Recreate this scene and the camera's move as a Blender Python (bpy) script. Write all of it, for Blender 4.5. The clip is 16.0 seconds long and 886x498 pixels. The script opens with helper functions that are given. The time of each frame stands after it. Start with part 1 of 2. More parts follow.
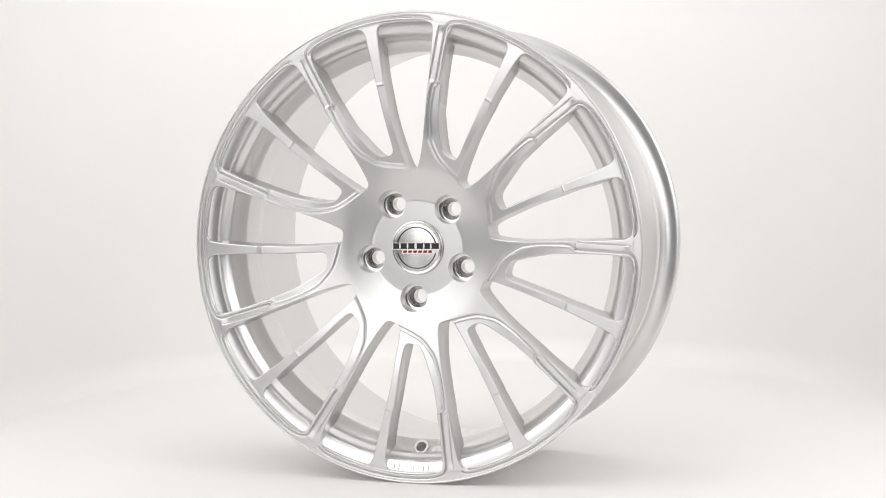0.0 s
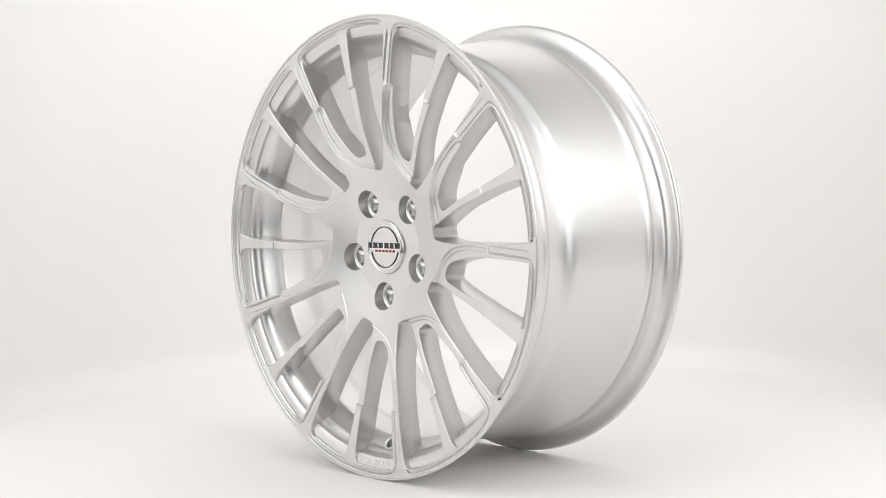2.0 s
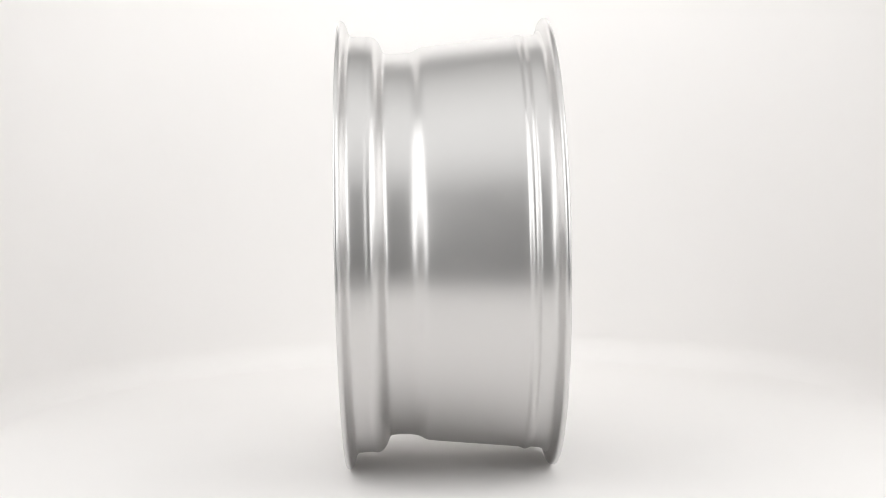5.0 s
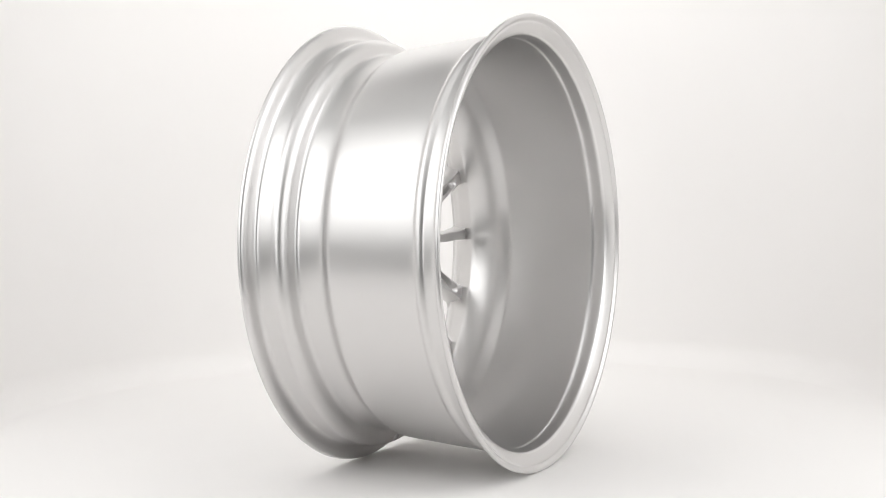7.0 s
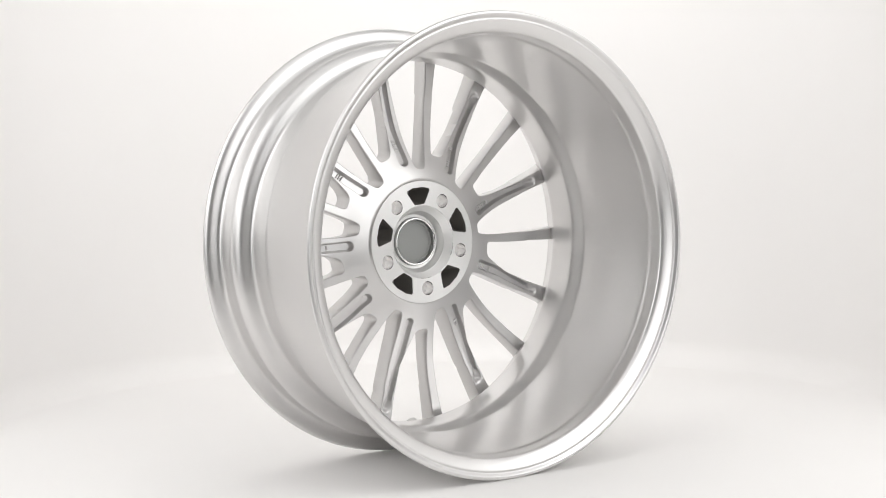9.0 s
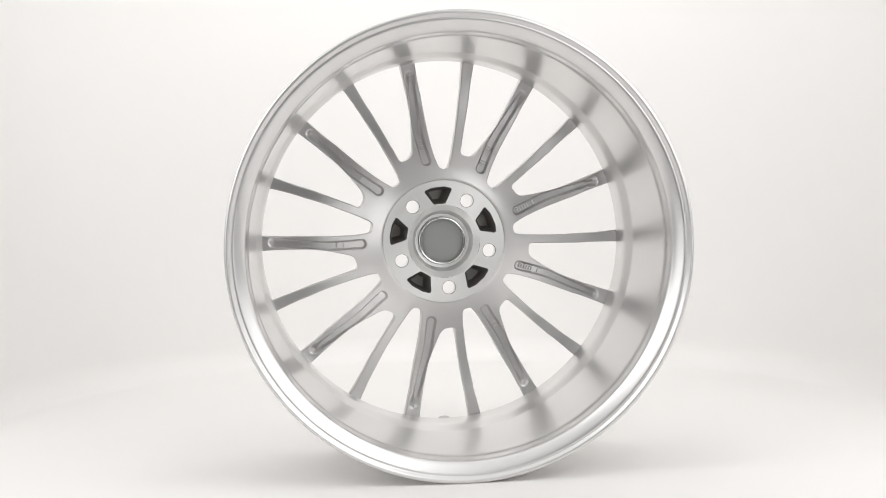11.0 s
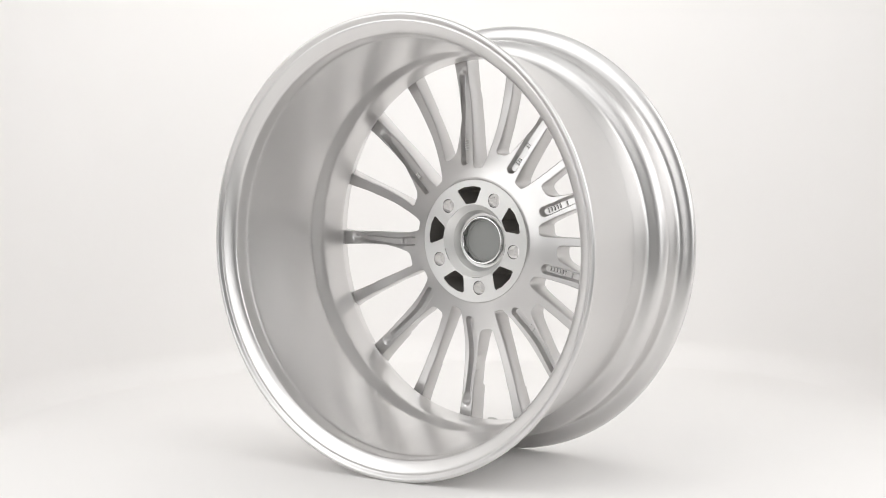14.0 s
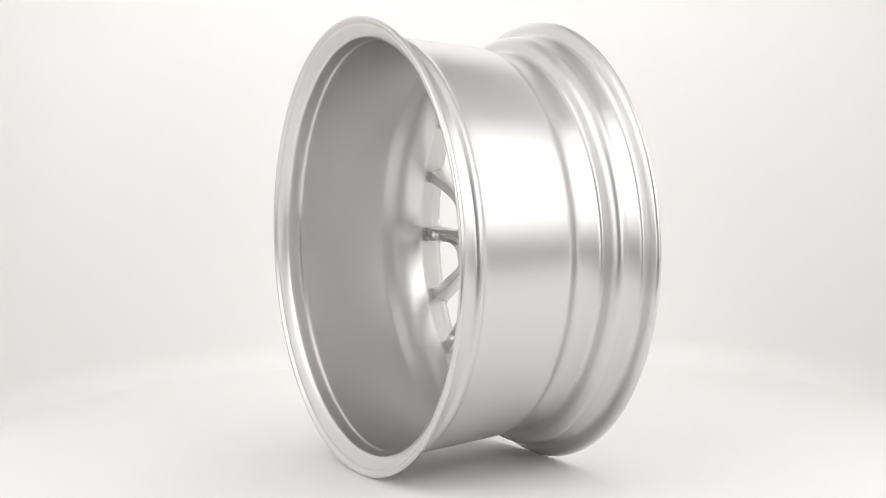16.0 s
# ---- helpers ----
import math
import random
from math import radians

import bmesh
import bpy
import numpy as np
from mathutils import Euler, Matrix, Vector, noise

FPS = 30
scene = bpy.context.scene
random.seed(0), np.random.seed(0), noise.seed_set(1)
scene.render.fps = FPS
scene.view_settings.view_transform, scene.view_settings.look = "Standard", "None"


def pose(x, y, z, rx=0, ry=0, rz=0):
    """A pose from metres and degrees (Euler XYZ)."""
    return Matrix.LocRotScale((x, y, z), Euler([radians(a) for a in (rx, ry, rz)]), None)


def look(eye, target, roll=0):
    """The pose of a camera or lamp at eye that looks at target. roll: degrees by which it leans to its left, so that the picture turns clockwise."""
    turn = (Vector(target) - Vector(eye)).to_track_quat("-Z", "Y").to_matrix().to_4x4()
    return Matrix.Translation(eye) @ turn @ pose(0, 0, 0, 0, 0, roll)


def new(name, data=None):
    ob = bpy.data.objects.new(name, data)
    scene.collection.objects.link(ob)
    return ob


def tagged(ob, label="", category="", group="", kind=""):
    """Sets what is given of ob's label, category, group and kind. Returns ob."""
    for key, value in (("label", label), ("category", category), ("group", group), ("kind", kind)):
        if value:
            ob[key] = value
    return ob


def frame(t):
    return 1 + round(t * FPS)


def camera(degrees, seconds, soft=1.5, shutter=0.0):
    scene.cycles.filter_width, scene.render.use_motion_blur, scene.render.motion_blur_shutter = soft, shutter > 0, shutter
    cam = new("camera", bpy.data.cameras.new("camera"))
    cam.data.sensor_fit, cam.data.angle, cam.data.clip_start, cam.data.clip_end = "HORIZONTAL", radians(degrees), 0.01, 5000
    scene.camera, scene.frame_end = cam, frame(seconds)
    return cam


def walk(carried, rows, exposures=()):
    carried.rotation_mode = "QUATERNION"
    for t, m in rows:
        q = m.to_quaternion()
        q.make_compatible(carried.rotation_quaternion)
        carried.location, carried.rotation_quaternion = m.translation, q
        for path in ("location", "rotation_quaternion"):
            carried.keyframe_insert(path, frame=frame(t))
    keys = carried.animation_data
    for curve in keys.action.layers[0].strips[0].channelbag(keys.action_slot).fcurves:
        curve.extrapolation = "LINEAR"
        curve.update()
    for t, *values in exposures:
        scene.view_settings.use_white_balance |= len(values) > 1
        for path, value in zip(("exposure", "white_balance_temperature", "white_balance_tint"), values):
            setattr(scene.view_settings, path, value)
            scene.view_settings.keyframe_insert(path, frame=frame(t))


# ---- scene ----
# ---- camera: stands still on a tripod in front of the turntable ----
cam = camera(33.394, 16.0, soft=0.95)
EYE = (0.0, -1.7201, 0.3439)
AIM = (EYE[0] - 0.0022, EYE[1] + 1.0, EYE[2] - 0.05335)
walk(cam, [(0.0, look(EYE, AIM, -1.094)), (16.0, look(EYE, AIM, -1.094))])

# ---- light: white photo booth with softboxes ----
scene.view_settings.exposure = 0.235
world = bpy.data.worlds.new("studio")
scene.world = world
world.use_nodes = True
world.node_tree.nodes["Background"].inputs[0].default_value = (1.0, 0.98, 0.96, 1)
world.node_tree.nodes["Background"].inputs[1].default_value = 0.05


def softbox(name, eye, target, sx, sy, radiance, edge=0.35, tint=(1, 0.998, 0.99)):
    lamp = bpy.data.lights.new(name, "AREA")
    lamp.shape, lamp.size, lamp.size_y, lamp.color = "RECTANGLE", sx, sy, tint
    lamp.energy = radiance * math.pi * sx * sy
    # the cloth is brightest in its middle and fades towards its frame
    lamp.use_nodes = True
    N, L = lamp.node_tree.nodes, lamp.node_tree.links
    spot = N.new("ShaderNodeNewGeometry")
    centred = N.new("ShaderNodeVectorMath")
    centred.operation = "SUBTRACT"
    centred.inputs[1].default_value = (0.5, 0.5, 0.0)
    away = N.new("ShaderNodeVectorMath")
    away.operation = "LENGTH"
    fade = N.new("ShaderNodeMapRange")
    fade.interpolation_type = "SMOOTHSTEP"
    fade.inputs["From Min"].default_value, fade.inputs["From Max"].default_value = 0.10, 0.62
    fade.inputs["To Min"].default_value, fade.inputs["To Max"].default_value = 1.45, edge
    L.new(spot.outputs["Parametric"], centred.inputs[0])
    L.new(centred.outputs["Vector"], away.inputs[0])
    L.new(away.outputs["Value"], fade.inputs["Value"])
    L.new(fade.outputs["Result"], N["Emission"].inputs["Strength"])
    ob = new(name, lamp)
    ob.matrix_world = look(eye, target)
    return ob


# added lamp in place of ceiling bounce; also lifts the floor
softbox("overhead_bounce", (0.0, -1.05, 1.98), (0.0, -1.05, 0.0), 3.6, 3.8, 0.50)
softbox("right_softbox", (1.27, -0.72, 1.10), (0.0, 0.0, 0.35), 1.7, 1.7, 1.48)
softbox("left_softbox", (-1.27, -0.72, 1.10), (0.0, 0.0, 0.35), 1.7, 1.7, 1.32)
softbox("front_softbox", (0.92, -1.72, 0.70), (0.0, 0.0, 0.32), 0.85, 1.6, 1.28, 0.50)
softbox("front_softbox", (-0.92, -1.72, 0.70), (0.0, 0.0, 0.32), 0.85, 1.6, 1.28, 0.50)
softbox("background_light", (0.0, 0.50, 1.22), (0.0, 1.08, 0.74), 0.8, 0.3, 3.3)


# ---- materials ----
def material(name, colour, metal=0.0, rough=0.5):
    m = bpy.data.materials.new(name)
    m.use_nodes = True
    b = m.node_tree.nodes["Principled BSDF"]
    b.inputs["Base Color"].default_value = (*colour, 1)
    b.inputs["Metallic"].default_value = metal
    b.inputs["Roughness"].default_value = rough
    return m, m.node_tree, b


def silver_paint(name, tone, rough_lo, rough_hi, coat, metal=0.93):
    """Silver wheel paint; hidden sides stay satin, with less clear coat and painted-in shade."""
    m, nt, b = material(name, tone, metal, 0.3)
    N, L = nt.nodes, nt.links
    co = N.new("ShaderNodeTexCoord")
    flake = N.new("ShaderNodeTexNoise")
    flake.inputs["Scale"].default_value = 260
    cloud = N.new("ShaderNodeTexNoise")
    cloud.inputs["Scale"].default_value = 35
    ramp = N.new("ShaderNodeMapRange")
    ramp.inputs["To Min"].default_value, ramp.inputs["To Max"].default_value = rough_lo, rough_hi
    bump = N.new("ShaderNodeBump")
    bump.inputs["Strength"].default_value, bump.inputs["Distance"].default_value = 0.05, 0.0001
    for t in (flake, cloud):
        L.new(co.outputs["Object"], t.inputs["Vector"])
    L.new(cloud.outputs["Fac"], ramp.inputs["Value"])
    L.new(ramp.outputs["Result"], b.inputs["Roughness"])
    L.new(flake.outputs["Fac"], bump.inputs["Height"])
    L.new(bump.outputs["Normal"], b.inputs["Normal"])
    b.inputs["Coat Weight"].default_value, b.inputs["Coat Roughness"].default_value = coat, 0.10
    return m


def booth_white():
    m, nt, b = material("booth_white", (0.82, 0.81, 0.795), 0.0, 0.75)
    N, L = nt.nodes, nt.links
    co = N.new("ShaderNodeTexCoord")
    n1 = N.new("ShaderNodeTexNoise")
    n1.inputs["Scale"].default_value = 3.0
    n2 = N.new("ShaderNodeTexNoise")
    n2.inputs["Scale"].default_value = 140
    mix = N.new("ShaderNodeMix")
    mix.data_type = "RGBA"
    mix.inputs["A"].default_value, mix.inputs["B"].default_value = (0.83, 0.815, 0.805, 1), (0.86, 0.845, 0.835, 1)
    bump = N.new("ShaderNodeBump")
    bump.inputs["Strength"].default_value, bump.inputs["Distance"].default_value = 0.15, 0.0006
    for t in (n1, n2):
        L.new(co.outputs["Object"], t.inputs["Vector"])
    L.new(n1.outputs["Fac"], mix.inputs["Factor"])
    L.new(mix.outputs["Result"], b.inputs["Base Color"])
    L.new(n2.outputs["Fac"], bump.inputs["Height"])
    L.new(bump.outputs["Normal"], b.inputs["Normal"])
    return m


SILVER = silver_paint("silver_paint", (0.70, 0.69, 0.685), 0.27, 0.32, 0.5)
BARREL = silver_paint("silver_paint_turned", (0.69, 0.68, 0.675), 0.30, 0.36, 0.2)
# lighter copy of the silver; brightness of the inside is in its tone
INNER = silver_paint("silver_paint_smooth_lit", (0.74, 0.73, 0.725), 0.27, 0.31, 0.3)
# darker copy of the silver: shade of flanks, backs and pocket walls
SATINSHADE = silver_paint("silver_paint_satin_shade", (0.63, 0.62, 0.615), 0.28, 0.34, 0.2, 0.90)
WHITE = booth_white()
GREYWALL = material("grey_paint", (0.27, 0.27, 0.265), 0.0, 0.8)[0]
DARKWALL = material("dark_grey_paint", (0.28, 0.28, 0.275), 0.0, 0.8)[0]
MACHINED = material("machined_aluminium", (0.80, 0.795, 0.785), 1.0, 0.42)[0]
CAPMETAL = material("brushed_cap_metal", (0.72, 0.71, 0.70), 1.0, 0.17)[0]
for m, turn in ((CAPMETAL, 0.95), (MACHINED, 0.5)):
    nodes = m.node_tree.nodes
    tangent = nodes.new("ShaderNodeTangent")
    tangent.direction_type, tangent.axis = "RADIAL", "Y"
    nodes["Principled BSDF"].inputs["Anisotropic"].default_value = turn
    nodes["Principled BSDF"].inputs["Anisotropic Rotation"].default_value = 0.25
    m.node_tree.links.new(tangent.outputs["Tangent"], nodes["Principled BSDF"].inputs["Tangent"])
SEAT = material("bright_bolt_seat", (0.66, 0.655, 0.65), 1.0, 0.16)[0]
POCKETDARK = material("dark_pocket_metal", (0.30, 0.285, 0.27), 0.5, 0.4)[0]
BLACK = material("black_print", (0.015, 0.015, 0.015), 0.0, 0.4)[0]
RED = material("red_print", (0.22, 0.015, 0.02), 0.0, 0.4)[0]
GREYPLASTIC = material("grey_plastic", (0.30, 0.305, 0.295), 0.0, 0.45)[0]
CHROME = material("chrome", (0.85, 0.85, 0.85), 1.0, 0.08)[0]


# ---- mesh helpers ----
def part(name, bm, mat, parent=None, label=""):
    me = bpy.data.meshes.new(name)
    bm.to_mesh(me)
    bm.free()
    me.materials.append(mat)
    ob = new(name, me)
    ob.parent = parent
    return tagged(ob, label)


def sharpen(bm, degrees=32):
    bm.normal_update()
    for f in bm.faces:
        f.smooth = True
    for e in bm.edges:
        if len(e.link_faces) == 2 and e.calc_face_angle(0) > radians(degrees):
            e.smooth = False


def lathe(profile, seg=240, closed=True, centre=(0, 0)):
    """Turns points (u, r) about the wheel's axis; u points out of the face (-y)."""
    bm = bmesh.new()
    rings = []
    for k in range(seg):
        a = 2 * math.pi * k / seg
        rings.append([bm.verts.new((centre[0] + r * math.cos(a), -u, centre[1] + r * math.sin(a))) for u, r in profile])
    n = len(profile)
    for k in range(seg):
        a, b = rings[k], rings[(k + 1) % seg]
        for i in range(n if closed else n - 1):
            j = (i + 1) % n
            if profile[i][1] < 1e-7 and profile[j][1] < 1e-7:
                continue
            bm.faces.new((a[i], a[j], b[j], b[i]))
    bmesh.ops.remove_doubles(bm, verts=bm.verts, dist=1e-6)
    bmesh.ops.recalc_face_normals(bm, faces=bm.faces)
    return bm


def curve(table):
    """A smooth function through (x, y) knots (monotone cubic)."""
    xs, ys = np.array([a for a, _ in table], float), np.array([b for _, b in table], float)
    h, d = np.diff(xs), np.diff(ys) / np.diff(xs)
    m = np.zeros(len(xs))
    m[0], m[-1] = d[0], d[-1]
    for i in range(1, len(xs) - 1):
        if d[i - 1] * d[i] > 0:
            w1, w2 = 2 * h[i] + h[i - 1], h[i] + 2 * h[i - 1]
            m[i] = (w1 + w2) / (w1 / d[i - 1] + w2 / d[i])

    def f(x):
        x = np.clip(x, xs[0], xs[-1])
        i = np.clip(np.searchsorted(xs, x) - 1, 0, len(xs) - 2)
        t = (x - xs[i]) / h[i]
        return ((1 + 2 * t) * (1 - t) ** 2 * ys[i] + t * (1 - t) ** 2 * h[i] * m[i]
                + t * t * (3 - 2 * t) * ys[i + 1] + t * t * (t - 1) * h[i] * m[i + 1])
    return f


def step(a, b, x):
    t = np.clip((x - a) / (b - a), 0, 1)
    return t * t * (3 - 2 * t)


# ---- wheel shape: lengths in metres, angles in degrees from a long spoke's middle ----
LIP = 0.2586
R0, RU, R1 = 0.0868, 0.1065, 0.2485
FRONT = curve([(0.0, 0.0822), (0.030, 0.0822), (0.0520, 0.0822), (0.0570, 0.0832), (0.0735, 0.0870), (0.0868, 0.0903), (0.106, 0.0943),
               (0.14, 0.1010), (0.182, 0.1055), (0.22, 0.1085), (0.247, 0.1100), (0.26, 0.1108)])
BACK = curve([(0.07, 0.0478), (0.0868, 0.0535), (0.11, 0.0620), (0.14, 0.0710), (0.17, 0.0760), (0.20, 0.0780), (0.2320, 0.0800), (0.2360, 0.0890), (0.2388, 0.0975), (0.2405, 0.0995), (0.2445, 0.1025), (0.25, 0.1042)])
LONG_CCW = curve([(0.0868, 12.0), (0.0872, 9.2), (0.0885, 7.6), (0.095, 5.9), (0.109, 4.3), (0.130, 3.3), (0.162, 2.85), (0.1805, 2.62), (0.1825, 2.48), (0.213, 2.35),
                  (0.238, 2.4), (0.2435, 2.8), (0.2468, 3.7), (0.2476, 4.6), (0.26, 4.8)])
LONG_CW = curve([(0.0868, -14.2), (0.1064, -14.2), (0.1066, -12.6), (0.1075, -10.6), (0.110, -8.7), (0.115, -6.9), (0.133, -4.2), (0.157, -2.3), (0.1805, -1.85), (0.1825, -1.78), (0.211, -1.72),
                 (0.236, -2.0), (0.2435, -2.4), (0.2468, -3.3), (0.2476, -4.2), (0.26, -4.4)])
PLAIN_CCW = curve([(0.0868, -14.2), (0.1064, -14.2), (0.1066, -15.3), (0.1080, -16.6), (0.112, -17.5), (0.123, -17.75), (0.152, -17.85), (0.1805, -18.12), (0.1825, -18.25), (0.224, -18.45),
                   (0.238, -18.4), (0.2435, -18.0), (0.2468, -17.1), (0.2476, -16.2), (0.26, -16.0)])
PLAIN_CW = curve([(0.0868, -28.0), (0.0872, -25.7), (0.0885, -24.3), (0.095, -22.9), (0.119, -21.6), (0.150, -21.05), (0.1805, -21.2), (0.1825, -21.12), (0.211, -21.5),
                  (0.237, -22.0), (0.2435, -22.4), (0.2468, -23.3), (0.2476, -24.2), (0.26, -24.4)])


HOLLOW = curve([(0.085, -0.9), (0.131, -1.4), (0.165, -0.4), (0.21, 0.6)])


def bead_path():
    """The moulded line: down a long spoke, round under the fork, out to the next gap."""
    knots = [(0.2482, -37.3), (0.2520, -36.3), (0.2534, -33.5), (0.2537, -20.0), (0.2534, -6.5), (0.2515, -3.2), (0.2480, -1.5), (0.2420, -0.8), (0.2150, -0.4), (0.1840, 0.3), (0.1800, 1.3), (0.1620, 2.1), (0.1450, 2.3), (0.1250, 1.4), (0.1100, -2.0), (0.1000, -6.5),
             (0.0930, -14.0), (0.0895, -21.0), (0.0875, -28.0), (0.0872, -34.0)]
    t = np.arange(len(knots))
    tt = np.linspace(0, len(knots) - 1, 420)
    r = curve(list(zip(t, [k[0] for k in knots])))(tt)
    a = np.radians(curve(list(zip(t, [k[1] for k in knots])))(tt))
    return np.stack([r * np.cos(a), r * np.sin(a)], 1)


BEAD = bead_path()


def bead_distance(x, y):
    """Distance to the moulded line, positive on the fork's side."""
    p = np.stack([x, y], 1)
    a, d = BEAD[:-1], np.diff(BEAD, axis=0)
    best, sign = np.full(len(p), 9.0), np.zeros(len(p))
    for i in range(len(a)):
        q = p - a[i]
        t = np.clip((q @ d[i]) / (d[i] @ d[i]), 0, 1)
        e = np.hypot(*(q - t[:, None] * d[i]).T)
        c = d[i][0] * q[:, 1] - d[i][1] * q[:, 0]
        near = e < best
        best[near], sign[near] = e[near], np.sign(c[near])
    return best * sign


def front_height(r, deg):
    a = np.radians(deg)
    s = bead_distance(r * np.cos(a), r * np.sin(a))
    h = FRONT(r)
    # outer half of a long spoke: a flat channel between two raised edges; further in, a groove and a lowered fork
    channel = step(0.1836, 0.1848, r) * step(0.246, 0.236, r)
    h = h - channel * 0.0010 * step(-0.0072, -0.0062, s) * step(0.0020, 0.0006, s)
    h = h - channel * 0.0011 * np.exp(-((s + 0.0064) / 0.0007) ** 2)
    h = h - 0.0027 * np.exp(-((s - 0.0012) / 0.0010) ** 2) - (1 - channel * step(0.0075, 0.0060, s)) * 0.0026 * step(0.0037, 0.0051, s)
    fork = step(0.001, 0.003, s)
    return h - 0.0020 * step(0.1826, 0.1816, r) * fork + 0.0009 * np.exp(-((r - 0.1834) / 0.0006) ** 2) * fork


def smooth_edge(fn, r):
    """An edge without the little jog at the moulded step."""
    k = float(step(0.176, 0.187, r))
    return float(fn(r)) if r < 0.176 or r > 0.187 else (1 - k) * float(fn(0.176)) + k * float(fn(0.187))


def spoke_mesh(ccw, cw, radii, pocket, cols=104):
    """One spoke with its share of the web, as a closed casting: face, flanks and back."""
    bm = bmesh.new()
    rim_fillet = 0.0014
    u = np.linspace(0, 1, cols)
    grid_f, grid_b, side_hi, side_lo = [], [], [], []
    for r in radii:
        hi, lo = float(ccw(r)), float(cw(r))
        open_hi = True if pocket else r > RU
        open_lo = r > RU if pocket else True
        width = radians(hi - lo) * r
        # columns crowd towards the edges
        s = u - 0.30 * np.sin(2 * np.pi * u) / (2 * np.pi)
        d_hi, d_lo = s * width, (1 - s) * width
        deg = hi - s * (hi - lo)
        h = front_height(np.full(cols, r), deg)
        back = np.full(cols, float(BACK(r)))
        for flag, d in ((open_hi, d_hi), (open_lo, d_lo)):
            if flag:
                k = np.clip(1 - d / rim_fillet, 0, 1)
                h = h - rim_fillet * (1 - np.sqrt(np.clip(1 - k * k, 0, 1)))
                back = back + 0.001 * np.clip(1 - d / 0.001, 0, 1) ** 2
        if pocket:
            # long hollow in the back of the spoke
            mid = float(HOLLOW(r))
            half = 0.0050 - 0.0022 * (r - 0.095) / 0.11
            across = np.radians(deg - mid) * r
            beyond = max(0.0985 - r, r - 0.2035, 0.0)
            soft = 0.0012 + 0.0018 * float(step(0.192, 0.198, r))
            back = back + 0.0075 * step(soft, -soft, np.hypot(across, beyond) - half)
        # the flanks lean out a little towards the back
        hi_b, lo_b = (smooth_edge(ccw, r), smooth_edge(cw, r))
        grow = np.zeros(cols)
        if open_hi:
            grow += (1 - s) ** 4 * 0.0012 * (1.0 if pocket else float(step(RU, 0.120, r)))
        if open_lo:
            grow -= s ** 4 * 0.0012 * (float(step(RU, 0.120, r)) if pocket else 1.0)
        a, b = np.radians(deg), np.radians(hi_b - s * (hi_b - lo_b)) + grow / r
        grid_f.append([bm.verts.new((r * math.cos(t), -z, r * math.sin(t))) for t, z in zip(a, h)])
        grid_b.append([bm.verts.new((r * math.cos(t), -z, r * math.sin(t))) for t, z in zip(b, back)])
        for side, edge, k in ((side_hi, hi_b, 0), (side_lo, lo_b, -1)):
            t, z = radians(edge), max(h[k] - 0.0035, back[k] + 0.0002)
            side.append(bm.verts.new((r * math.cos(t), -z, r * math.sin(t))))
    n = len(radii)
    for i in range(n - 1):
        for j in range(cols - 1):
            bm.faces.new((grid_f[i][j], grid_f[i][j + 1], grid_f[i + 1][j + 1], grid_f[i + 1][j]))
            bm.faces.new((grid_b[i][j], grid_b[i + 1][j], grid_b[i + 1][j + 1], grid_b[i][j + 1]))
        outer = radii[i] >= 0.1064 - 1e-6
        if pocket or outer:
            bm.faces.new((grid_f[i][0], grid_f[i + 1][0], side_hi[i + 1], side_hi[i]))
            bm.faces.new((side_hi[i], side_hi[i + 1], grid_b[i + 1][0], grid_b[i][0]))
        if not pocket or outer:
            bm.faces.new((grid_f[i][-1], side_lo[i], side_lo[i + 1], grid_f[i + 1][-1]))
            bm.faces.new((side_lo[i], grid_b[i][-1], grid_b[i + 1][-1], side_lo[i + 1]))
    loose = [v for v in bm.verts if not v.link_faces]
    for v in loose:
        bm.verts.remove(v)
    bmesh.ops.recalc_face_normals(bm, faces=bm.faces)
    sharpen(bm, 50)
    skin = set(v for row in grid_f for v in row)
    for fc in bm.faces:
        fc.material_index = 0 if all(v in skin for v in fc.verts) else 1
    return bm


def radii_list():
    rs = [R0, 0.0870] + list(np.arange(0.0872, 0.1064, 0.0005)) + [0.1064, 0.1066, 0.1069, 0.1072, 0.1075, 0.1079] + list(np.arange(0.1083, 0.1149, 0.0006))
    rs += list(np.arange(0.115, 0.1795, 0.0018)) + [0.1798, 0.1805, 0.1809, 0.1813, 0.1817, 0.1821, 0.1825, 0.1829, 0.1833, 0.1837, 0.1841]
    rs += list(np.arange(0.1845, 0.238, 0.0018)) + [0.2385, 0.240, 0.2415, 0.2428, 0.2440, 0.2450, 0.2459, 0.2466, 0.2471, 0.2475, R1]
    return rs


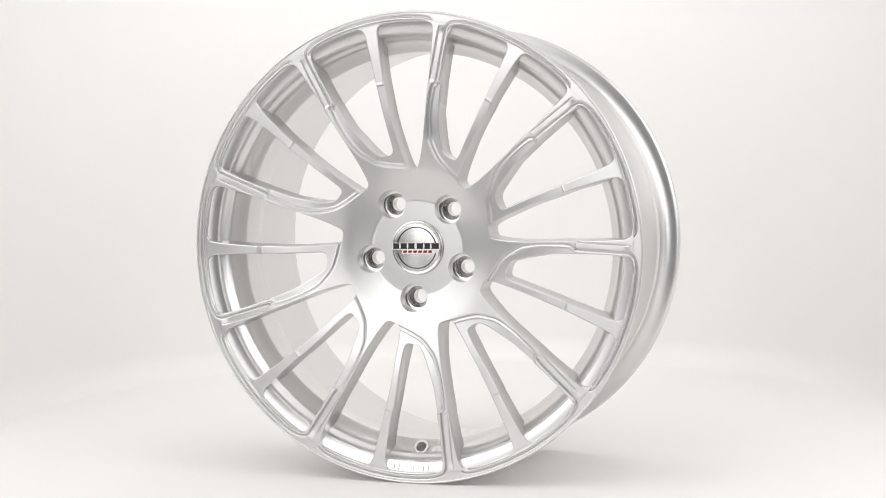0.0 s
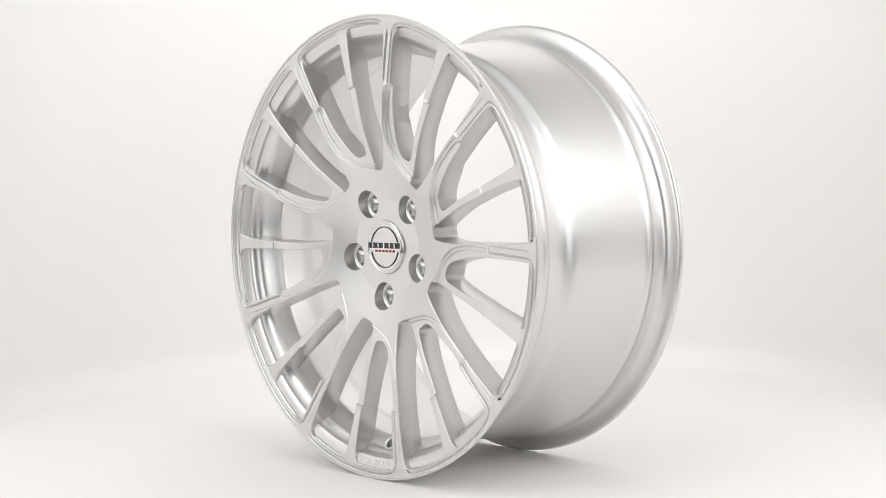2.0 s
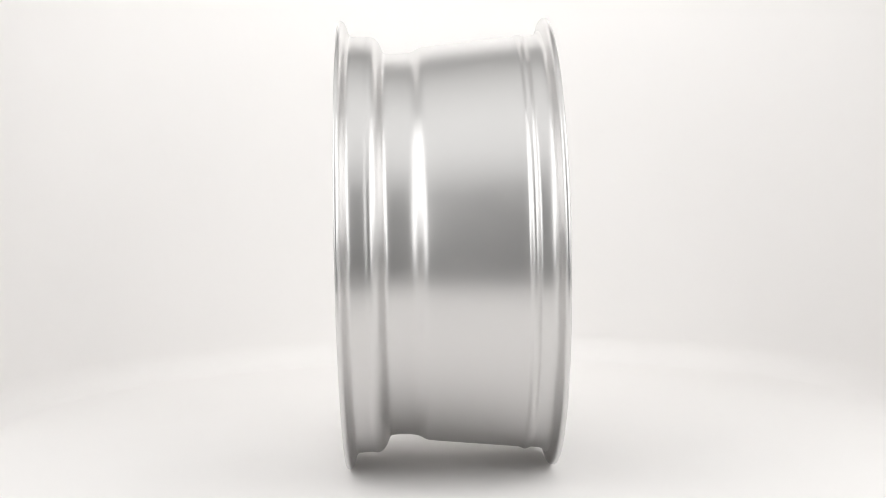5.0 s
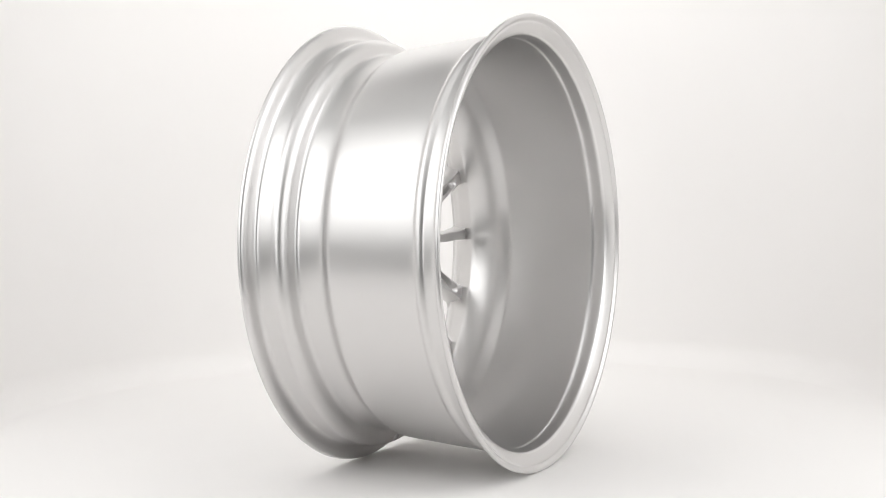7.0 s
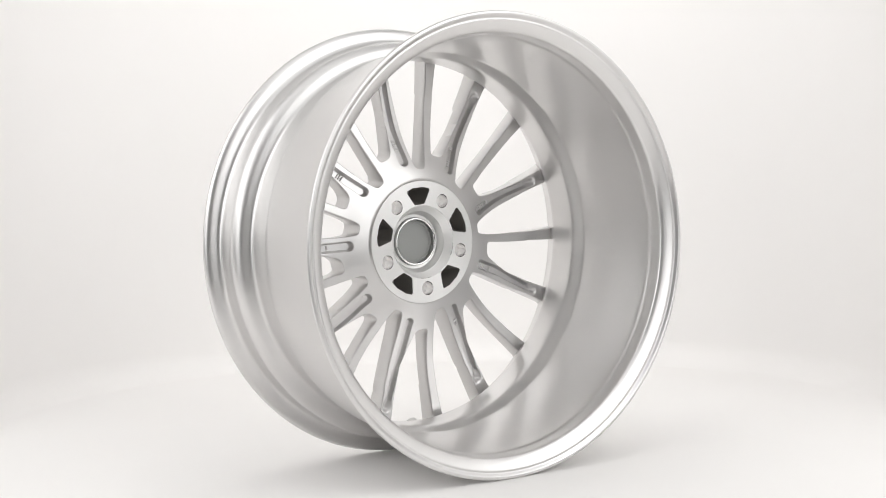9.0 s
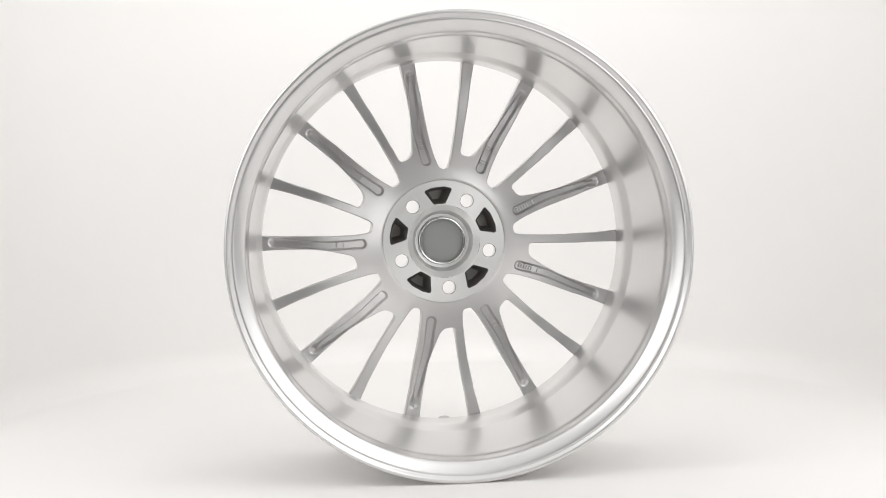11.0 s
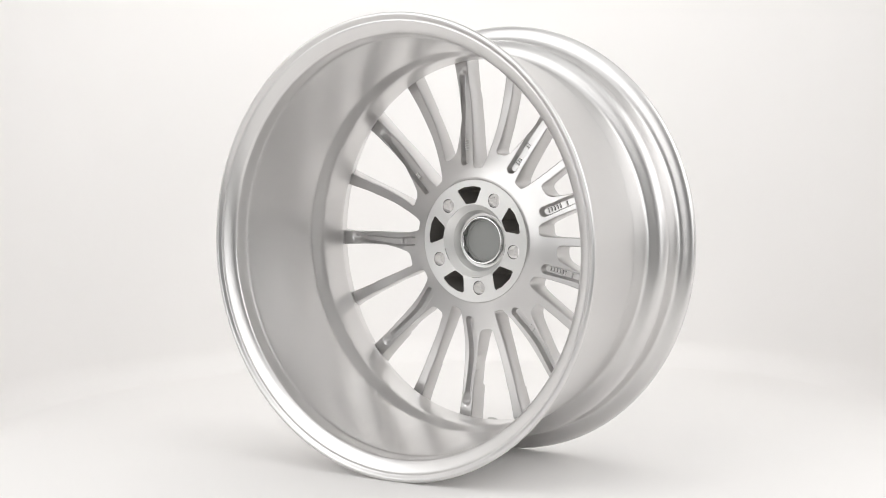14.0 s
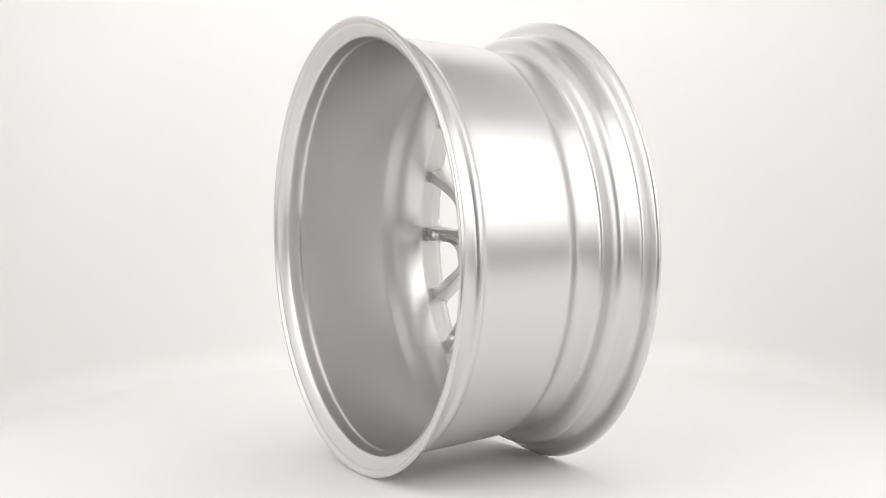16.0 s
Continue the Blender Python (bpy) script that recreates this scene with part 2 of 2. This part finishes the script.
# ---- booth ----
def booth():
    bm = bmesh.new()
    # one sheet: floor disc, rounded foot and a wall that curves round the back
    rows = []
    for k in range(121):
        a = 2 * math.pi * k / 120
        d = math.degrees(a) % 360
        away = min(abs(d - 90), 360 - abs(d - 90))
        bend = radians(90) * float(step(118.0, 84.0, away))
        cx, cy, foot, bow = 0.0, 0.28, 0.63, 0.045
        line = [(q * foot / 8, 0.0) for q in range(1, 9)]
        for q in range(1, 13):
            b = bend * q / 12
            line.append((foot + (bow * math.sin(b) if bend > 0.02 else bow * q / 12) if bend > 0.02 else foot + 0.02 * q, bow * (1 - math.cos(b)) if bend > 0.02 else 0.0))
        x0, z0 = line[-1]
        for q in range(1, 9):
            line.append((x0 + 0.19 * q * math.cos(bend), z0 + 0.19 * q * math.sin(bend)))
        rows.append([bm.verts.new((cx + r * math.cos(a), max(cy + r * math.sin(a), -0.80 - 0.0002 * i), z)) for i, (r, z) in enumerate(line)])
    mid = bm.verts.new((0.0, 0.28, 0.0))
    for k in range(120):
        a, b = rows[k], rows[(k + 1) % 120]
        bm.faces.new((mid, a[0], b[0]))
        for i in range(len(a) - 1):
            bm.faces.new((a[i], a[i + 1], b[i + 1], b[i]))
    bmesh.ops.recalc_face_normals(bm, faces=bm.faces)
    for fc in bm.faces:
        fc.smooth = True
    sheet = part("backdrop", bm, WHITE)
    tagged(sheet, "white seamless paper sweep, floor curving up into the wall", "backdrop", kind="structure")
    mod = sheet.modifiers.new("thick", "SOLIDIFY")
    mod.thickness, mod.offset = 0.004, 1 if sheet.data.polygons[0].normal.z < 0 else -1

    def slab(name, lo, hi, mat, label):
        b = bmesh.new()
        bmesh.ops.create_cube(b, size=1)
        for v in b.verts:
            v.co = Vector([lo[i] + (v.co[i] + 0.5) * (hi[i] - lo[i]) for i in range(3)])
        return tagged(part(name, b, mat), label, "floor" if name == "floor" else "ceiling" if name == "ceiling" else "wall", kind="structure")
    # unseen room shell; side walls and ceiling added in grey to darken reflections
    slab("wall_west", (-2.4, -3.2, -0.8), (-2.35, 1.2, 2.0), GREYWALL, "unseen grey side wall, added to darken reflections")
    slab("wall_east", (2.35, -3.2, -0.8), (2.4, 1.2, 2.0), GREYWALL, "unseen grey side wall, added to darken reflections")
    slab("wall_south", (-2.4, -3.26, -0.8), (2.4, -3.205, 2.0), GREYWALL, "mid grey studio wall behind the tripod")
    slab("wall_north", (-2.4, 1.20, -0.8), (2.4, 1.25, 2.0), WHITE, "plain white studio wall behind the paper")
    slab("ceiling", (-2.4, -3.26, 2.005), (2.4, 1.25, 2.05), GREYWALL, "unseen grey ceiling, added to darken reflections")
    slab("floor", (-2.4, -3.26, -0.85), (2.4, 1.25, -0.805), DARKWALL, "dark grey studio floor")


booth()

# ---- the wheel ----
RIM_PROFILE = [(0.1050, 0.2474, 1), (0.1056, 0.2540), (0.1080, 0.2556), (0.1118, 0.2560), (0.1124, 0.2570), (0.1122, 0.2580), (0.1112, LIP), (0.1090, LIP), (0.1065, 0.2568),
               (0.1042, 0.2520), (0.1025, 0.2450), (0.1000, 0.2412), (0.0970, 0.2403), (0.0900, 0.2398), (0.0830, 0.2396), (0.0790, 0.2403), (0.0755, 0.2400), (0.0715, 0.2380), (0.0675, 0.2335), (0.0650, 0.2270), (0.0630, 0.2222), (0.0590, 0.2203),
               (0.0376, 0.2206), (0.0300, 0.2220), (0.0240, 0.2255), (0.0200, 0.2272), (0.0144, 0.2281), (-0.0830, 0.2371), (-0.0860, 0.2378), (-0.0885, 0.2395), (-0.0915, 0.2401), (-0.0945, 0.2391), (-0.0968, 0.2378), (-0.1000, 0.2378), (-0.1090, 0.2390), (-0.1135, 0.2415),
               (-0.1165, 0.2480), (-0.1180, 0.2560), (-0.1200, 0.2583), (-0.1225, LIP), (-0.1243, 0.2580), (-0.1250, 0.2562), (-0.1247, 0.2542), (-0.1226, 0.2522), (-0.1212, 0.2506), (-0.1217, 0.2488), (-0.1200, 0.2455), (-0.1178, 0.2418), (-0.1154, 0.2384), (-0.1140, 0.2369, 1), (-0.1134, 0.2363, 1), (-0.1120, 0.2352),
               (-0.0990, 0.2340), (-0.0960, 0.2322), (-0.0850, 0.2316), (-0.0200, 0.2266), (0.0060, 0.2246), (0.0125, 0.2240), (0.0165, 0.2227), (0.0275, 0.2184), (0.0330, 0.2173), (0.0420, 0.2168), (0.0575, 0.2168), (0.0663, 0.2168, 1), (0.0673, 0.2172, 1), (0.0745, 0.2214), (0.0810, 0.2248), (0.0850, 0.2266), (0.0890, 0.2288), (0.0930, 0.2332), (0.0975, 0.2360), (0.1008, 0.2366, 1), (0.1016, 0.2377, 1)]


def rounded(profile, rounds=2):
    """Rounds a closed outline by cutting its corners; points marked with a third value stay sharp."""
    pts = [(p[0], p[1], len(p) > 2) for p in profile]
    for _ in range(rounds):
        out = []
        for i, p in enumerate(pts):
            a, b = pts[i - 1], pts[(i + 1) % len(pts)]
            if p[2]:
                out.append(p)
            else:
                out.append((0.75 * p[0] + 0.25 * a[0], 0.75 * p[1] + 0.25 * a[1], False))
                out.append((0.75 * p[0] + 0.25 * b[0], 0.75 * p[1] + 0.25 * b[1], False))
        pts = out
    return [(u, r) for u, r, _ in pts]


def rim_face():
    """The moulded front of the rim, from the openings' edge to the lip."""
    bm = bmesh.new()
    rs = [0.2472, 0.2473, 0.2475, 0.2478, 0.2482, 0.2487] + list(np.arange(0.2492, 0.2560, 0.00028)) + [0.2562]
    deg = np.linspace(-38.0, 2.0, 221)
    spoke = np.zeros(len(deg))
    for cw, ccw in ((LONG_CW, LONG_CCW), (PLAIN_CW, PLAIN_CCW)):
        lo, hi = float(cw(0.2476)), float(ccw(0.2476))
        for turn in (0, -40):
            spoke = np.maximum(spoke, step(lo + turn - 0.2, lo + turn + 0.5, deg) * step(hi + turn + 0.2, hi + turn - 0.5, deg))
    rows = []
    for i, r in enumerate(rs):
        h = front_height(np.full(len(deg), r), deg)
        k = np.clip(1 - (r - 0.2473) / 0.0012, 0, 1)
        h = h - (1 - spoke) * 0.0012 * (1 - math.sqrt(1 - k * k))
        if i == 0:
            h = np.minimum(h, 0.1042)
        if i == len(rs) - 1:
            h = np.full(len(deg), 0.1105)
        rows.append(h)
    grid = []
    for k in range(9):
        for j in range(len(deg) - 1):
            a = radians(deg[j] + 40 * k)
            grid.append([bm.verts.new((r * math.cos(a), -rows[i][j], r * math.sin(a))) for i, r in enumerate(rs)])
    n = len(grid)
    for j in range(n):
        a, b = grid[j], grid[(j + 1) % n]
        for i in range(len(rs) - 1):
            bm.faces.new((a[i], b[i], b[i + 1], a[i + 1]))
    for fc in bm.faces:
        fc.smooth = True
    return bm


def carve(body, cutters, degrees):
    """Cuts the cutters out of a part and removes them."""
    for c in cutters:
        mod = body.modifiers.new("cut", "BOOLEAN")
        mod.operation, mod.object, mod.solver = "DIFFERENCE", c, "EXACT"
    bpy.context.view_layer.update()
    done = bpy.data.meshes.new_from_object(body.evaluated_get(bpy.context.evaluated_depsgraph_get()))
    body.modifiers.clear()
    body.data = done
    for c in cutters:
        bpy.data.objects.remove(c)
    b = bmesh.new()
    b.from_mesh(done)
    sharpen(b, degrees)
    b.to_mesh(done)
    b.free()


def hub(parent):
    prof = [(float(FRONT(r)), r) for r in np.linspace(0.0305, R0, 46)]
    prof += [(float(BACK(r)), r) for r in (R0, 0.0845, 0.0820, 0.0795, 0.0770, 0.0752)]
    prof += [(0.0490, 0.0745), (0.0488, 0.0741), (0.0474, 0.0735), (0.0470, 0.0729), (0.0470, 0.0440), (0.0474, 0.0434), (0.0566, 0.0380), (0.0571, 0.0372),
             (0.0662, 0.0327), (0.0666, 0.0292), (0.0770, 0.0290), (0.0785, 0.0305)]
    bm = lathe(prof, 200)
    body = part("hub", bm, SILVER, parent)
    cutters = []
    for k in range(5):
        a = radians(48.7 + 72 * k)
        c = (0.056 * math.cos(a), 0.056 * math.sin(a))
        cutters.append(part("cutter", lathe([(0.12, 0.0), (0.12, 0.0162), (0.0712, 0.0158), (0.0704, 0.0146), (0.0700, 0.0120), (0.0625, 0.0086), (0.0610, 0.0078), (0.0480, 0.0078), (0.0464, 0.0087), (0.03, 0.0087), (0.03, 0.0)], 56, False, c), SILVER))
        b = bmesh.new()
        lo, hi = [], []
        w = radians(84.5 + 72 * k)
        outline = [(0.0462, -9.4), (0.0452, -7.0), (0.0452, 7.0), (0.0462, 9.4), (0.0625, 15.4), (0.0648, 14.4), (0.0660, 6.5), (0.0660, -6.5), (0.0648, -14.4), (0.0625, -15.4)]
        for z, f in ((0.03, 1.0), (0.0480, 0.99), (0.0640, 0.90), (0.0775, 0.60), (0.0790, 0.50)):
            lo.append([b.verts.new(((0.0565 + (r - 0.0565) * f) * math.cos(w + radians(t * f)), -z, (0.0565 + (r - 0.0565) * f) * math.sin(w + radians(t * f)))) for r, t in outline])
        n = len(outline)
        for i in range(n):
            for one, two in zip(lo, lo[1:]):
                b.faces.new((one[i], one[(i + 1) % n], two[(i + 1) % n], two[i]))
        b.faces.new(lo[0])
        b.faces.new(lo[-1])
        bmesh.ops.recalc_face_normals(b, faces=b.faces)
        cutters.append(part("cutter", b, SILVER))
    carve(body, cutters, 28)
    body.data.materials.append(MACHINED)
    body.data.materials.append(POCKETDARK)
    for fc in body.data.polygons:
        r = math.hypot(fc.center.x, fc.center.z)
        if -fc.center.y < 0.0475 or (r < 0.0437 and -fc.center.y < 0.0700):
            fc.material_index = 1
        # the five pockets in the back take the dark metal
        turn = (math.degrees(math.atan2(fc.center.z, fc.center.x)) - 84.5 + 36) % 72 - 36
        if 0.0475 < -fc.center.y < 0.0800 and 0.0445 < r < 0.0668 and abs(turn) < 16:
            fc.material_index = 2
    # bright bolt seats; pocket walls in the satin paint with shade in its tone
    body.data.materials.append(SATINSHADE)
    body.data.materials.append(SEAT)
    for fc in body.data.polygons:
        if math.hypot(fc.center.x, fc.center.z) > 0.0733 and -fc.center.y < 0.0560:
            fc.material_index = 3
    for k in range(5):
        a = radians(48.7 + 72 * k)
        for fc in body.data.polygons:
            d = math.hypot(fc.center.x - 0.056 * math.cos(a), fc.center.z - 0.056 * math.sin(a))
            if d < 0.0150 and 0.0472 < -fc.center.y < 0.0715:
                fc.material_index = 4
            elif 0.0150 < d < 0.0163 and -fc.center.y > 0.0705 and abs(fc.normal.y) < 0.3:
                fc.material_index = 3
    tagged(body, "silver hub with five stepped bolt holes")
    return body


def wheel():
    base = new("alloy_wheel")
    tagged(base, "silver painted alloy wheel standing upright on white paper", "wheel")
    axle = (-0.0042, -0.0061, LIP)
    rim = part("rim", lathe(rounded(RIM_PROFILE), 300), SILVER, base, "silver painted rim barrel with rounded flanges")
    # the valve hole goes slantwise through the shoulder behind the face
    seat = Matrix.Translation((0.0, -0.0815, -0.2238)) @ pose(0, 0, 0, -36, 0, 0)
    drill = part("cutter", lathe([(0.02, 0.0), (0.02, 0.0060), (-0.05, 0.0060), (-0.05, 0.0)], 32, False), SILVER)
    drill.matrix_world = seat
    carve(rim, [drill], 22)
    # turned outside; smooth inside, with a tone lightened to brighten the barrel
    rim.data.materials.append(BARREL)
    rim.data.materials.append(INNER)
    for fc in rim.data.polygons:
        c = fc.center
        outward = (fc.normal.x * c.x + fc.normal.z * c.z) / math.hypot(c.x, c.z)
        if -0.115 < -c.y < 0.100:
            fc.material_index = 1 if outward > 0.3 else 2 if outward < -0.3 else 0
    rim.location = axle
    face = part("rim_face", rim_face(), SILVER, base, "moulded rim front with a fine groove")
    face.location = axle
    boss = part("valve_seat", lathe([(-0.016, 0.0056), (0.0018, 0.0056), (0.0026, 0.0068), (0.0026, 0.0078), (0.0016, 0.0086), (-0.010, 0.0088)], 40), MACHINED, base, "bright machined valve hole seat")
    boss.matrix_local = Matrix.Translation(axle) @ seat
    h = hub(base)
    h.location = axle
    rs = radii_list()
    long_me = spoke_mesh(LONG_CCW, LONG_CW, rs, True)
    short_me = spoke_mesh(PLAIN_CCW, PLAIN_CW, rs, False)
    first = part("long_spoke", long_me, SILVER, base), part("plain_spoke", short_me, SILVER, base)
    for f in first:
        f.data.materials.append(SATINSHADE)
    for k in range(9):
        for f in first:
            ob = f if k == 0 else new(f.name.split(".")[0], f.data)
            ob.parent = base
            ob.location = axle
            ob.rotation_euler = (0, -radians(40 * k), 0)
    cap = part("centre_cap", lathe([(0.0720, 0.0302), (0.0835, 0.0303), (0.0852, 0.0296), (0.0857, 0.0285), (0.0853, 0.0274), (0.0850, 0.0268), (0.0853, 0.0262)] + [(0.0862 - 0.0009 * (r / 0.026) ** 2, r) for r in (0.0250, 0.0220, 0.0190, 0.0160, 0.0130, 0.0100, 0.0070, 0.0040, 0.0015, 0.0)], 120, False), CAPMETAL, base, "brushed silver centre cap with black ring")
    cap.location = axle

    def plate(name, outline, mat, label, u=0.0864, thick=0.0005):
        """A flat printed patch on the cap, outline in millimetres (right, up)."""
        b = bmesh.new()
        top = [b.verts.new((x / 1000, -u, z / 1000)) for x, z in outline]
        low = [b.verts.new((x / 1000, -u + thick, z / 1000)) for x, z in outline]
        b.faces.new(top)
        for i in range(len(top)):
            j = (i + 1) % len(top)
            b.faces.new((top[i], low[i], low[j], top[j]))
        bmesh.ops.recalc_face_normals(b, faces=b.faces)
        return part(name, b, mat, cap, label)

    def arc(a0, a1, r0=22.4, r1=23.3, n=40):
        ts = [radians(a0 + (a1 - a0) * k / n) for k in range(n + 1)]
        return [(r1 * math.cos(t), r1 * math.sin(t)) for t in ts] + [(r0 * math.cos(t), r0 * math.sin(t)) for t in reversed(ts)]
    plate("ring_line", arc(14, 166), BLACK, "thin black arc")
    plate("ring_line", arc(194, 346), BLACK, "thin black arc")
    # the lettering stands as plain blocks on pale backing strips
    plate("lettering_strip", [(-28.2, -1.9), (27.6, -1.9), (27.6, 5.7), (-28.2, 5.7)], WHITE, "pale strip behind the lettering", 0.0863)
    plate("lettering_strip", [(-17.6, -6.6), (21.0, -6.6), (22.4, -1.8), (-16.4, -1.8)], WHITE, "pale strip behind the lettering", 0.0862)
    for x0, x1 in ((-27.5, -19.8), (-18.6, -10.8), (-9.6, -1.8), (0.4, 8.2), (9.4, 16.4), (17.6, 26.8)):
        for za, zb, side in ((-1.2, 0.1, 0.0), (0.1, 3.9, 0.4), (3.9, 5.1, 0.0)):
            plate("lettering_block", [(x0 + side, za), (x1 - side, za), (x1 - side, zb), (x0 + side, zb)], BLACK, "black block of lettering", 0.0866)
    for k in range(6):
        x = -15.8 + 5.9 * k
        plate("lettering_dash", [(x, -5.6), (x + 4.2, -5.6), (x + 5.0, -2.9), (x + 0.8, -2.9)], RED, "slanted dark red dash", 0.0866)
    disc = part("cap_back", lathe([(0.0700, 0.0), (0.0700, 0.0235), (0.0690, 0.0248), (0.0690, 0.0262), (0.0720, 0.0300), (0.0740, 0.0300)], 72, False), GREYPLASTIC, cap, "dark grey plastic back of the cap")
    part("spring_ring", lathe([(0.0630 + 0.0011 * math.cos(a), 0.0274 + 0.0011 * math.sin(a)) for a in np.linspace(0, 2 * math.pi, 13)[:-1]], 96), CHROME, cap, "chrome spring ring")
    for k in range(8):
        a = radians(20 + 45 * k)
        b = lathe([(0.0615, 0.0262), (0.0720, 0.0268), (0.0720, 0.0290), (0.0640, 0.0290)], 240)
        drop = [v for v in b.verts if abs((math.atan2(v.co.z, v.co.x) - a + math.pi) % (2 * math.pi) - math.pi) > radians(9)]
        bmesh.ops.delete(b, geom=drop, context="VERTS")
        part("clip", b, GREYPLASTIC, cap)
    # raised casting mark on the bevel beside the valve, and marks in the hollows
    for k in range(9):
        if k == 3:
            continue
        a = radians(-96.2 + 1.35 * k)
        b = bmesh.new()
        bmesh.ops.create_cube(b, size=1)
        bmesh.ops.bevel(b, geom=b.edges[:], offset=0.15, segments=1, affect="EDGES")
        mark = part("casting_mark", b, SILVER, base, "raised casting mark")
        out = Matrix.Rotation(-a, 4, "Y")
        mark.matrix_local = Matrix.Translation(axle) @ out @ Matrix.Translation((0.2424, -0.1032, 0)) @ Matrix.Rotation(radians(70.5), 4, "Z") @ Matrix.Diagonal((0.0013, 0.0062 + 0.0012 * (k % 2), 0.0036 - 0.0008 * (k % 3), 1))
    chip = part("paint_chip", lathe([(0.0, 0.0), (0.0, 0.0016), (0.0005, 0.0014), (0.0009, 0.0007), (0.0010, 0.0)], 16, False), WHITE, base, "tiny pale chip on the inner flange")
    chip.matrix_local = Matrix.Translation(axle) @ Matrix.Rotation(-radians(148.4), 4, "Y") @ Matrix.Translation((0.2550, 0.1240, 0)) @ pose(0, 0, 180)
    bar = None
    for angle, rs in ((160, (0.100, 0.1035, 0.107, 0.1105, 0.114, 0.122)), (200, (0.100, 0.1035, 0.107, 0.1105, 0.114, 0.117, 0.125)),
                      (120, (0.104, 0.107, 0.110, 0.126, 0.129)), (80, (0.112, 0.115, 0.118, 0.121, 0.124)), (40, (0.124, 0.127, 0.130)), (0, (0.120, 0.128)), (240, (0.118, 0.124))):
        for r in rs:
            if bar is None:
                b = bmesh.new()
                bmesh.ops.create_cube(b, size=1)
                for v in b.verts:
                    v.co = Vector((v.co.x * 0.0015, v.co.y * 0.0034, v.co.z * 0.0054))
                bmesh.ops.bevel(b, geom=b.edges[:], offset=0.0003, segments=1, affect="EDGES")
                bar = part("casting_mark", b, SILVER, base, "raised casting mark")
                mark = bar
            else:
                mark = tagged(new("casting_mark", bar.data), "raised casting mark")
                mark.parent = base
            u = float(BACK(r)) + 0.0066
            mark.matrix_local = Matrix.Translation(axle) @ Matrix.Rotation(-radians(angle + float(HOLLOW(r))), 4, "Y") @ Matrix.Translation((r, -u, 0))
    return base


WHEEL = wheel()


# ---- turning ----
def motions():
    walk(WHEEL, [(t, pose(0, 0, 0, 0, 0, -(18.381 + 14.0282 * t))) for t in range(0, 17)])


motions()
